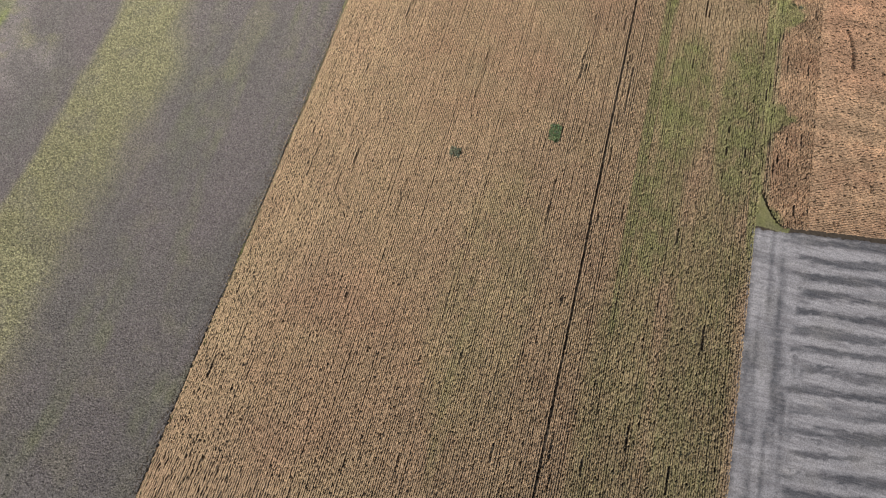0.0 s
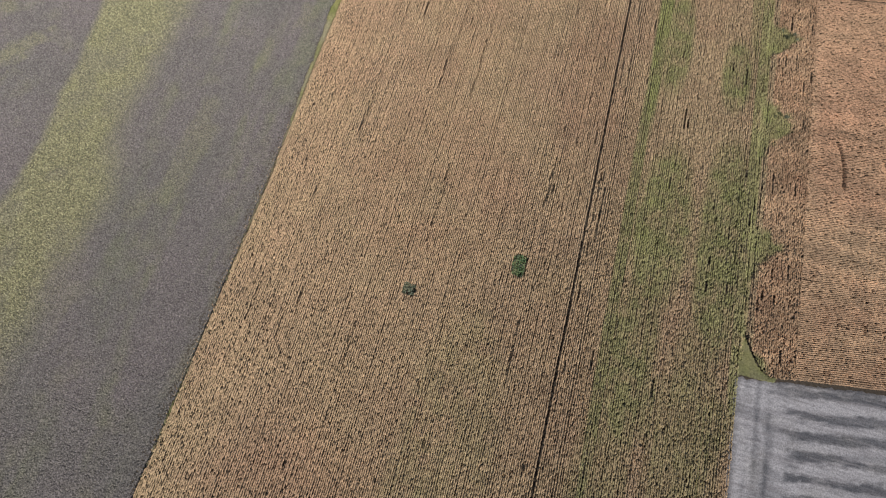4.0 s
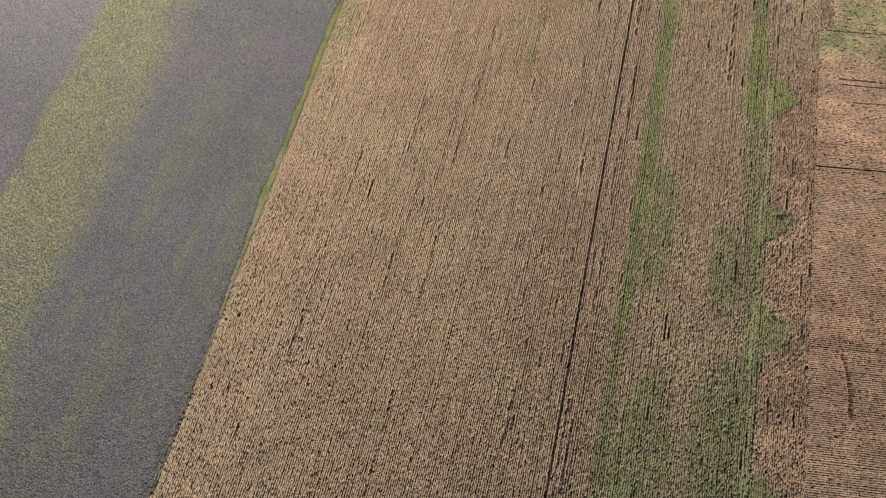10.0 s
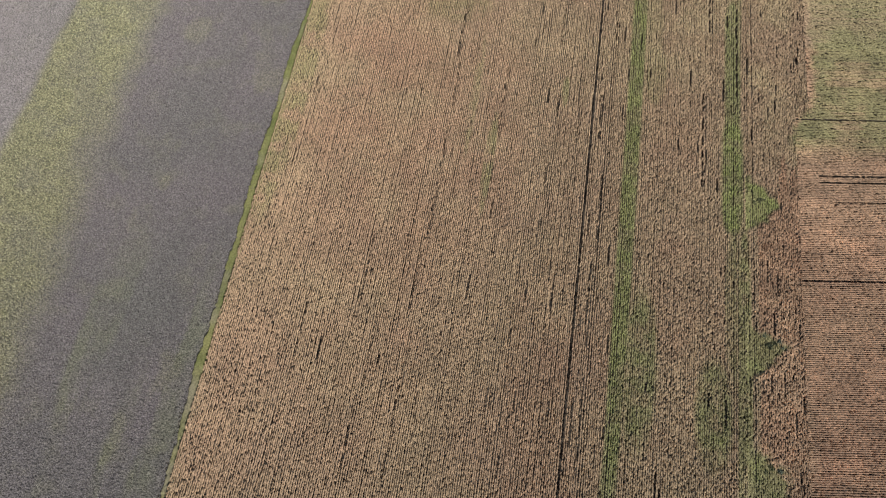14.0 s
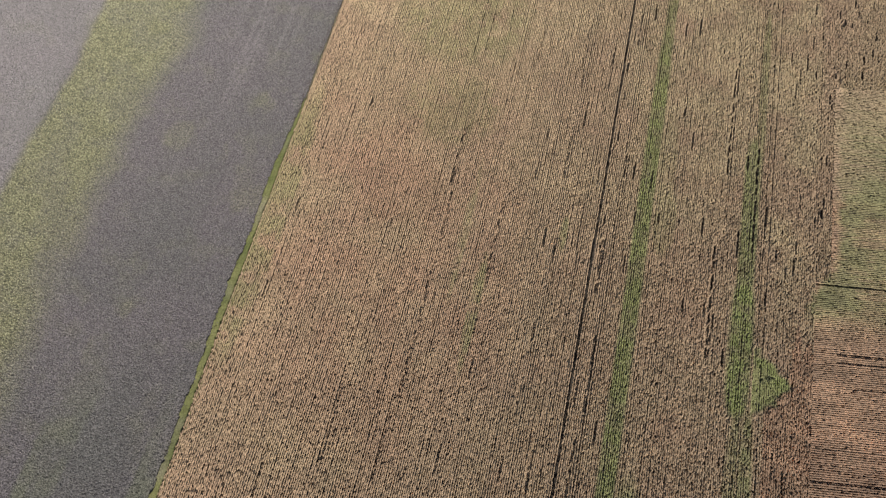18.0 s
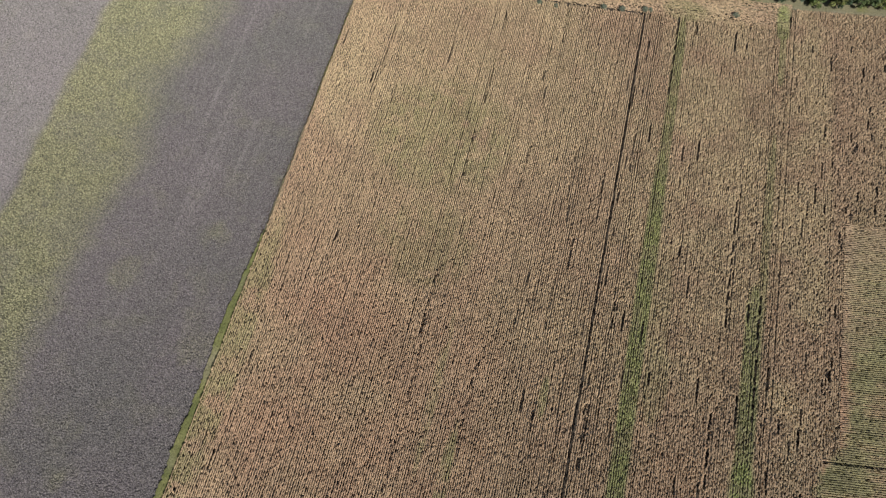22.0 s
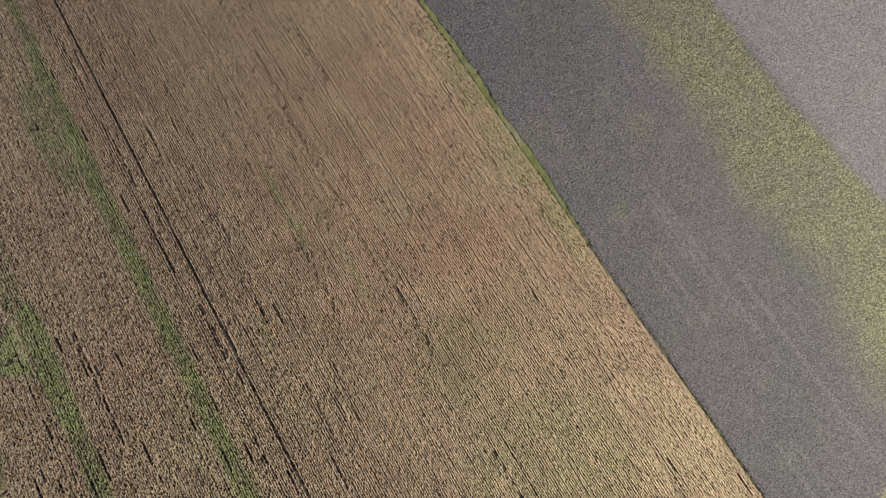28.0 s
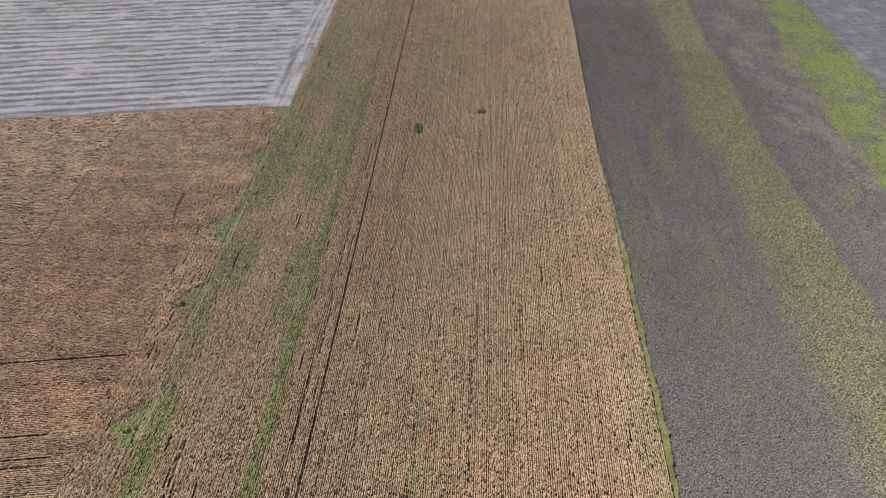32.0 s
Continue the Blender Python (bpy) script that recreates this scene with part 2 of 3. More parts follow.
# ================= mesh builders =================
def mesh_of(name, verts, faces, material, attrs=None):
    """A mesh from arrays: verts (n, 3), faces (m, 3 or 4)."""
    me = bpy.data.meshes.new(name)
    me.vertices.add(len(verts))
    me.vertices.foreach_set("co", np.ascontiguousarray(PLAN * verts, np.float32).ravel())
    k = faces.shape[1]
    me.loops.add(k * len(faces))
    me.loops.foreach_set("vertex_index", np.ascontiguousarray(faces, np.int32).ravel())
    me.polygons.add(len(faces))
    me.polygons.foreach_set("loop_start", np.arange(0, k * len(faces), k, dtype=np.int32))
    me.update(calc_edges=True)
    for key, values in (attrs or {}).items():
        me.attributes.new(key, "FLOAT", "POINT").data.foreach_set("value", np.ascontiguousarray(values, np.float32))
    me.materials.append(material)
    return me


def grid_faces(a, b):
    """Quads of an a x b grid of vertices, b running fastest."""
    i = np.arange((a - 1) * b).reshape(a - 1, b)[:, :-1].ravel()
    return np.stack([i, i + b, i + b + 1, i + 1], 1)


def place(x, y, z=0.0, turn=0.0):
    """A pose on the plan."""
    return pose(PLAN * x, PLAN * y, PLAN * z, 0, 0, turn)


def part(name, me, parent, label=""):
    ob = new(name, me)
    ob.parent = parent
    if label:
        tagged(ob, label)
    return ob


def thing(name, label, category, group="", kind="", me=None):
    return tagged(new(name, me), label, category, group, kind)


def canopy(name, xs, ys, height, material, attrs, jitter=0.3):
    """A low crop as a rough sheet. height and attrs are functions of x, y."""
    gx, gy = np.meshgrid(xs, ys, indexing="ij")
    step = xs[1] - xs[0]
    gx = gx + RNG.uniform(-jitter, jitter, gx.shape) * step
    gy = gy + RNG.uniform(-jitter, jitter, gy.shape) * step
    z = height(gx, gy)
    v = np.stack([gx, gy, z], -1).reshape(-1, 3)
    return mesh_of(name, v, grid_faces(len(xs), len(ys)), material, {k: f(gx, gy).ravel() for k, f in attrs.items()})


def tufts(name, x0, x1, y0, y1, pitch, height, material, attrs, keep):
    """A crop of single low plants, each a leafy cone on the ground. height, attrs and keep are functions of x, y."""
    gx, gy = np.meshgrid(np.arange(x0, x1, pitch[0]), np.arange(y0, y1, pitch[1]), indexing="ij")
    gx = (gx + pitch[0] * RNG.uniform(-0.45, 0.45, gx.shape)).ravel()
    gy = (gy + pitch[1] * RNG.uniform(-0.45, 0.45, gy.shape)).ravel()
    ok = keep(gx, gy)
    gx, gy = gx[ok], gy[ok]
    k = len(gx)
    turn, half = RNG.uniform(0, 1.57, k), 0.5 * (pitch[0] + pitch[1]) * RNG.uniform(0.5, 0.95, k)
    h = height(gx, gy) * RNG.uniform(0.6, 1.3, k)
    v = np.zeros((k, 5, 3))
    for j in range(4):
        r = half * RNG.uniform(0.75, 1.2, k)
        v[:, j, 0], v[:, j, 1] = gx + r * np.cos(turn + 1.571 * j), gy + r * np.sin(turn + 1.571 * j)
        v[:, j, 2] = h * RNG.uniform(0.0, 0.35, k)
    v[:, 4, 0], v[:, 4, 1], v[:, 4, 2] = gx + 0.3 * half * RNG.normal(0, 1, k), gy + 0.3 * half * RNG.normal(0, 1, k), h
    f = 5 * np.arange(k)[:, None, None] + np.array([[0, 1, 4], [1, 2, 4], [2, 3, 4], [3, 0, 4]])[None]
    values = {key: np.repeat(fun(gx, gy), 5) for key, fun in attrs.items()}
    return mesh_of(name, v.reshape(-1, 3), f.reshape(-1, 3), material, values)


# ================= ground =================
def ground():
    span = np.concatenate([np.linspace(-3000, -400, 6), np.linspace(-350, 250, 13), np.linspace(400, 3000, 6)])
    ys = span + 150
    gx, gy = np.meshgrid(span, ys, indexing="ij")
    v = np.stack([gx, gy, 0 * gx], -1).reshape(-1, 3)
    thing("ground", "bare brown farmland soil reaching the horizon", "ground", kind="structure",
          me=mesh_of("ground", v, grid_faces(len(span), len(ys)), M_SOIL))


ground()

# ================= maize =================
WEED_LINE = [(11.7, 222, 2.3, 92, 0.95), (10.9, 95, 1.7, 60, 0.85), (11.8, 315, 1.5, 38, 0.82), (37.7, 219, 3.1, 17, 1.0), (37.7, 252, 2.3, 24, 0.9),
             (39.2, 285, 1.1, 34, 0.6), (39.6, 355.5, 2.0, 6.5, 0.95), (39.9, 345, 1.0, 12, 0.7), (40.6, 135, 1.9, 74, 0.85)]
WEED_SPOTS = [(16.4, 166, 4.6, 20, 0.8), (33.6, 159, 4.6, 13, 0.8), (19.5, 109, 8, 24, 0.85), (34.5, 108, 7, 32, 0.85), (29, 64, 13, 10, 0.6), (17, 75, 6, 24, 0.75),
              (31, 30, 9, 60, 0.6), (44, 79, 4, 4, 0.9), (17, 246, 3.0, 10, 0.45), (16, 262, 2.5, 16, 0.3), (14, 20, 8, 50, 0.5), (12, 353, 7, 4, 0.5), (38, 185, 2.2, 22, 0.55)]
WEED_MAIN = [(-24.6, 213, 1.4, 16, 0.55), (-31, 232, 1.2, 20, 0.35), (-7, 237, 1.1, 5, 0.6), (-46, 296, 20, 18, 0.42),
             (-42, 266, 14, 12, 0.34), (-20, 40, 12, 40, 0.25), (-22, 20, 2.5, 25, 0.4), (-79, 225, 4, 40, 0.5)]
WEDGES = [(175, 12.0, 8.5), (145.5, 11.0, 11.0), (108.5, 8.5, 10.5), (211, 9.5, 9.0)]    # weeds that reach into the brown field
CLEAR = [(-13.0, 89.4, 1.7, 3.0), (-37.4, 76.4, 1.6, 1.6)]


def wedge_at(x, y, n):
    w = np.zeros_like(x)
    for cy, reach, half in WEDGES:
        inside = 1 - (x - 41) / reach - np.abs(y - cy - 0.2 * (x - 41)) / half + 0.7 * (n - 0.5)
        w = np.maximum(w, (0.95 if cy > 200 else 0.86) * ramp(inside, -0.02, 0.2) * (x > 41))
    return w


def weed_at(x, y):
    n = fbm(x, y, 3.0, 3, 2)
    w = 0.84 * np.minimum(1, spots(x, y, WEED_SPOTS) * (0.85 + 0.4 * ramp(n, 0.2, 0.7)))
    w = np.maximum(w, wedge_at(x, y, n))
    w = np.maximum(w, spots(x, y, WEED_MAIN) * ramp(n, 0.2, 0.55))
    v = y - 0.148 * (x - 54)
    far = ramp(x + 4 * (n - 0.5) + 6 * ramp(-v, -246, -232), 57.5, 61) * ramp(v, 224, 234) * ramp(-v, -314, -262) * 0.8
    w = np.maximum(w, far * (0.6 + 0.4 * ramp(fbm(x, y, 9, 3, 5), 0.25, 0.6)))
    line = spots(x, y, WEED_LINE, 6) * (0.8 + 0.2 * ramp(n, 0.25, 0.6))
    return np.clip(np.maximum(line, w * (0.85 + 0.3 * n)), 0, 1)


RUST = [(-73, 190, 10, 70, 0.5), (-47, 222, 26, 34, 0.9), (-66, 226, 17, 18, 1.0), (-52, 205, 12, 14, 0.7), (-45, 189, 18, 15, 0.7), (-37, 107, 18, 20, 0.7), (-4, 138, 7, 26, 0.6), (-46, 153, 13, 16, 0.6),
        (-49, 15, 18, 22, 0.6), (-6, 168, 7, 20, 0.6), (24, 186, 5, 14, 0.7), (22, 230, 8, 13, 0.5), (27, 287, 8, 28, 0.2), (80, 170, 40, 40, 0.5)]
PALE = [(-42, 318, 44, 40, 0.65), (-72, 311, 11, 24, 0.7), (47, 300, 8, 75, 0.9), (21, 300, 21, 62, 0.85), (43.5, 97, 2.2, 13, 0.9), (48, 125, 9, 75, 0.8), (95, 105, 60, 22, 0.8), (60, 97, 16, 14, 0.5),
        (43.6, 131, 2.5, 12, 0.8), (44, 163, 2.5, 10, 0.6)]


def rust_at(x, y):
    wide = [(cx, cy, 1.3 * rx, 1.3 * ry, 0.45 * k) for cx, cy, rx, ry, k in RUST]
    return spots(x, y, wide) * ramp(fbm(x, y, 9, 4, 31), 0.15, 0.75)


def pale_at(x, y):
    return spots(x, y, PALE) * ramp(fbm(x, y, 8, 3, 32), 0.2, 0.62)


def gaps_along(length, count, lo, hi, deep=0.6):
    return [(RNG.uniform(0, length), RNG.uniform(lo, hi), deep * RNG.uniform(0.6, 1.2)) for _ in range(count)]


def maize_row(parent, start, way, length, material, gaps=(), step=0.29, tall=1.42, edge=0.84, rough=0.55, half=0.16, west=None, sway=0.042):
    """One drilled row as a ragged ridge of plants, a part of its field, or added to a list of rows to be joined. way: unit vector along the row; gaps: start, length, depth of missing plants;
    edge: height of the outer leaves as a share of the plant; west: the line at which the field begins."""
    s = np.arange(0, length, step)
    if way[1] == 1 and start[1] < -12:
        s = np.concatenate([np.arange(0, -12 - start[1], 0.75), np.arange(-12 - start[1], length, step)])
    k = len(s)
    side = np.array([way[1], -way[0]])
    across = np.array([-half, 0.0, half])
    off = across[None] * RNG.uniform(0.75, 1.2, (k, 3)) + RNG.normal(0, 0.03 * rough, (k, 3)) + RNG.normal(0, sway, (k, 1))
    off = off + 0.1 * (fbm(s + 31 * start[0], start[0] + start[1], 5, 3, 3) - 0.5)[:, None]
    along = s[:, None] + RNG.uniform(-0.13, 0.13, (k, 3))
    x = start[0] + along * way[0] + off * side[0]
    y = start[1] + along * way[1] + off * side[1]
    weed = weed_at(x, y)
    weed = np.clip(np.where(weed > 0.72, weed, weed * RNG.uniform(0.65, 1.2)), 0, 1)
    base = np.array([edge, 1.0, edge])[None] + RNG.normal(0, 1, (k, 3)) * np.array([0.17, 0.11, 0.17])[None] * rough + RNG.normal(0, 0.09 * rough, (k, 1))
    h = tall * (0.9 + 0.2 * fbm(x, y, 6, 2, 1)) * base
    h = h - 0.6 * (RNG.random((k, 1)) < 0.1 * rough) - rough * 0.35 * (RNG.random((k, 3)) < 0.15)
    h *= 1 - 0.06 * weed
    if 40 < start[0] < 55:
        h *= 1 - 0.25 * wedge_at(x, y, fbm(x, y, 3.0, 3, 2))
    for at, size, deep in gaps:
        h *= 1 - min(deep, 0.92) * ((s > at) & (s < at + size))[:, None]
    for cx, cy, rx, ry in CLEAR:
        h *= np.where(((x - cx) / rx) ** 4 + ((y - cy) / ry) ** 4 < 1, 0.12, 1.0)
    h = np.maximum(h, 0.06)
    if west is not None:
        h = np.where(x < west(y), 0.01, h)
    v = np.stack([x, y, h], -1).reshape(-1, 3)
    looks = {"weed": weed.ravel(), "rust": rust_at(x, y).ravel(), "pale": pale_at(x, y).ravel()}
    if isinstance(parent, list):
        parent.append((v, grid_faces(k, 3), looks))
    else:
        part("maize_row", mesh_of("maize_row", v, grid_faces(k, 3), material, looks), parent)


def join_rows(rows, material, parent, label):
    """The far rows of a field as one part."""
    first = np.cumsum([0] + [len(v) for v, _, _ in rows])
    looks = {key: np.concatenate([a[key] for _, _, a in rows]) for key in ("weed", "rust", "pale")}
    me = mesh_of("far_maize", np.concatenate([v for v, _, _ in rows]), np.concatenate([f + o for (_, f, _), o in zip(rows, first)]), material, looks)
    tagged(part("far_maize", me, parent), label, kind="stuff")


def near(x, c):
    return abs(x - c) < ROW / 2


def row_places(x0, x1):
    """Where the rows stand, with the drill's small errors."""
    gaps = ROW + RNG.normal(0, 0.045, int((x1 - x0) / ROW))
    return x0 + np.cumsum(gaps) - gaps[0] - np.linspace(0, gaps.sum() - (x1 - x0), len(gaps))


# missing plants along the seams between the passes of the drill: x, y from, y to
THIN_WEST = [(-72.5, 59, 71), (-67.4, 301, 336), (-62.4, 113, 145), (-61.9, 152, 173), (-61.9, 302, 308), (-60.6, 101, 118), (-58.3, 110, 120), (-50.0, 319, 326),
             (-49.8, 167, 190), (-49.4, 333, 341), (-48.5, 90, 99), (-47.5, 55, 66), (-46.0, 133, 150), (-45.0, 152, 169)]
THIN_MIDDLE = [(-37.6, 171, 186), (-37.6, 244, 262), (-37.6, 286, 300), (-37.5, 331, 342), (-37.4, 308, 323), (-36.8, 189, 223), (-36.8, 131, 164),
               (-36.6, 89, 112), (-36.8, 230, 243), (-23.7, 328, 339), (-23.4, 218, 244), (-23.4, 315, 323), (-22.9, 286, 299), (-20.7, 333, 346)]
THIN_EAST = [(-11.1, 314, 320), (-10.6, 152, 157), (-10.5, 328, 343), (-10.4, 286, 302), (-10.0, 192, 199), (-9.7, 252, 265), (-8.0, 224, 231), (-4.3, 330, 334),
             (-3.8, 234, 243), (-10.2, 60, 76), (-10.3, 108, 121), (-7.2, 268, 276), (-5.0, 176, 183), (-9.6, 206, 214), (-2.6, 290, 296), (-14.0, 258, 263)]
THIN_STRIP = [(2.2, 99, 120), (3.1, 333, 340), (3.5, 100, 114), (3.7, 298, 305), (3.8, 320, 326), (4.1, 141, 162), (5.3, 256, 263), (10.4, 324, 354),
              (15.7, 345, 352), (30.1, 215, 243), (31.4, 263, 299), (3.9, 172, 190), (4.6, 196, 214), (3.0, 224, 238), (36.0, 266, 271)]


def thin_at(x, rows, deep):
    """The listed gaps that lie in the row at x."""
    found = []
    for c, y0, y1 in rows:
        if abs(x - c) < 0.55 * ROW:
            found.append((y0 - SOUTH, y1 - y0, deep))
        elif abs(x - c) < 1.2 * ROW:
            found.append((y0 - SOUTH, y1 - y0, 0.4 * deep))
    return found


def ragged(gaps):
    """Breaks long gaps up into uneven pieces."""
    out = []
    for at, size, deep in gaps:
        end = at + size
        while at < end:
            step = RNG.uniform(1.5, 5.5)
            out.append((at, min(step, end - at), deep * RNG.uniform(0.6, 1.0)))
            at += step + RNG.uniform(0.0, 1.8)
    return out


def main_field():
    field = thing("maize_field", "wide field of ripe dry tan maize in long rows", "maize field")
    for x in row_places(EDGE_W + 0.25, 0.75 + 0.1):
        length = north_rows(x) - SOUTH
        east = (x + 82) / 82
        gaps = gaps_along(length, RNG.poisson(0.2 + 1.6 * east ** 4), 1.5, 6, 0.6)
        gaps += ragged(thin_at(x, THIN_WEST, 0.5) + thin_at(x, THIN_MIDDLE, 0.7) + thin_at(x, THIN_EAST, 0.75))
        maize_row(field, (x, SOUTH), (0, 1), length, M_MAIZE, gaps, west=west_edge if x < -80 else None)


def strip_field():
    field = thing("maize_strip", "strip of dry maize with green weedy rows", "maize field")
    for x in row_places(1.35, 41.6):
        length = north_rows(x) - SOUTH + 2
        gaps = gaps_along(length, RNG.poisson(0.8 + (20 if near(x, 2.4) else 6 if near(x, 3.6) else 0)), 2, 7, 0.75)
        gaps += ragged(thin_at(x, THIN_STRIP, 0.85))
        if near(x, 40.9):
            gaps += [(291, 145, 0.6)]
        elif near(x, 38.6):
            gaps += ragged([(318, 30, 0.7)])
        maize_row(field, (x, SOUTH), (0, 1), length, M_MAIZE, gaps, half=0.16 if x < 13 else 0.178)
    for x in (41.55, 41.9):
        maize_row(field, (x, 80.0), (0, 1), 135.5, M_MAIZE, gaps_along(130, 7, 2, 9, 0.5), tall=1.15)
    for x in (41.72, 42.18):
        maize_row(field, (x, 215.5), (0, 1), north_rows(x) + 2 - 215.5, M_MAIZE, gaps_along(130, 1, 2, 9, 0.6))


def brown_field():
    field = thing("brown_maize_field", "reddish brown ripe maize field with cross rows", "maize field")
    # headland along the grass track
    for i in range(26):
        x = 42.2 + ROW * i
        y0 = plough_north(x) + 0.5 + 0.19 * max(49.5 - x, 0) ** 2
        turn = 205 + 25 * fbm(x, 0.0, 1.5, 2, 41)
        tall = 1.1 if i < 2 else 1.4
        maize_row(field, (x, y0), (0, 1), turn - y0, M_MAIZE if i < 4 else M_BROWN, gaps_along(140, 1, 2, 6, 0.4), tall=tall, half=0.19)
        maize_row(field, (x, turn), (0, 1), 361 + 0.145 * (x - 42) - turn, M_MAIZE, gaps_along(140, 1, 2, 6, 0.4), tall=tall, half=0.19)
    way = np.array([1, 0.148]) / math.hypot(1, 0.148)
    far_brown, far_pale = [], []
    y = 79.2
    while y < 296:
        hole = []
        if near(y, 193.6) or near(y, 238.9):
            hole = [(0.2, 46, 0.55)]
        elif near(y, 221.9) or near(y, 220.0):
            hole = [(5.5, 19, 0.45)]
        elif near(y, 214.6):
            hole = [(9, 30, 0.35)]
        if 130 < y < 144:
            hole = hole + [(8.9 - 0.02 * max(y - 134, 0) ** 2, 0.8, 0.5)]
        rows = far_brown if y < 262 else far_pale
        if y > 239.5:
            maize_row(rows, (57.75, y + 0.148 * 3.6), way, 44.5, None, step=0.33, rough=0.4, sway=0.02, half=0.18)
        else:
            maize_row(field if y < 190 else rows, (54.15, y), way, 48, M_BROWN, hole, step=0.33, rough=0.4, sway=0.02, half=0.18)
        maize_row(rows, (54.15 + 48 * way[0], y + 48 * way[1]), way, 80, None, step=0.8, rough=0.4, half=0.18)
        y += ROW + RNG.normal(0, 0.03)
    for i in range(236):
        x = 54.6 + ROW * i
        y0 = 239.7 if x < 57.7 else 296.0 + 0.148 * (x - 54)
        maize_row(far_pale, (x, y0), (0, 1), 361 + 0.145 * (x - 42) - y0, None, gaps_along(60, 1, 1, 4) if i < 90 else (), step=0.33 if i < 90 else 0.9, half=0.19)
    join_rows(far_brown, M_BROWN, field, "reddish brown rows far from the track")
    join_rows(far_pale, M_MAIZE, field, "pale tan rows towards the hedge")


def headland():
    field = thing("maize_headland", "cross rows of pale dry maize beside the hedge", "maize field")
    way = np.array([1, 0.09]) / math.hypot(1, 0.09)
    for k in range(22):
        x = max((ROW * k - 7.6) / 0.053, -81.0)
        if x < 36:
            y = 349.2 + 0.087 * x + ROW * k
            maize_row(field, (x, y), way, 42.0 - x, M_MAIZE, gaps_along(100, 1, 1, 3, 0.4), tall=1.25, rough=0.55)


main_field()
strip_field()
brown_field()


# ================= soybeans, green crop, harrowed soil =================
def soy_weed(x, y):
    west = np.interp(y, (0, 90, 140, 300), (-145.0, -145.5, -150.0, -151.5)) + 5 * (fbm(x, y, 14, 3, 3) - 0.5)
    east = np.interp(y, (0, 90, 200, 340), (-121.0, -121.5, -125.0, -119.0)) + 12 * (fbm(x, y, 24, 4, 13) - 0.5)
    band = ramp(x, west - 0.8, west + 2.2) * ramp(-x, -east - 5, -east + 9)
    thin = ramp(fbm(x, y, 5, 3, 4), 0.28, 0.6)
    tufts = ramp(fbm(x, y * 0.6, 7, 3, 6), 0.62, 0.8) * ramp(x, -122, -112) * 0.28
    far = ramp(-x, 154, 160) * ramp(fbm(x, y, 10, 4, 8), 0.53, 0.66) * 0.45 * ramp(-y, -150, -120)
    return np.clip(0.78 * np.maximum(band * (0.72 + 0.28 * thin), np.maximum(tufts, far)), 0, 1)


def soy_lush(x, y):
    edge = np.interp(y, (-40, 0, 60, 110, 160), (182.0, 181.0, 175.5, 178.0, 183.0)) + 8 * (fbm(x, y, 12, 4, 9) - 0.5)
    south = ramp(-x, edge - 1.0, edge + 1.5) * ramp(-y, -175, -150)
    north = ramp(-x, edge - 2, edge + 3) * ramp(y, 290, 306)
    streaks = 0.24 * ramp(fbm(x, y * 0.15, 5, 3, 61), 0.48, 0.68) * ramp(-y, -195, -150) * ramp(x, -122, -112)
    return np.maximum(streaks, np.maximum(south, 0.6 * north)) * (0.35 + 0.65 * ramp(fbm(x, y, 7, 4, 29), 0.34, 0.58))


def soy_bare(x, y):
    lines = np.zeros_like(x)
    for c in (-92.0, -95.5, -100.6, -102.4, -104.5, -109.0, -116.5, -162.0):
        lines = np.maximum(lines, ramp(-np.abs(x - c), -0.9, -0.1))
    lines = lines * ramp(fbm(x * 3, y, 25, 2, 11), 0.42, 0.7) * (0.08 + 0.14 * ramp(y, 180, 260))
    brushed = ramp(-x, 150, 154) * ramp(x, -182, -174) * ramp(fbm(x + 0.5 * y, y, 9, 4, 52), 0.48, 0.66) * ramp(-y, -150, -110)
    pale = 0.5 * ramp(-x, 148, 152) * ramp(y, 150, 200)
    return np.maximum(lines, np.maximum(0.25 * brushed, 0.7 * pale))


def soy_inside(x, y):
    return (y < hedge_south(x) - 2.2) & (x < west_edge(y) - 0.5)


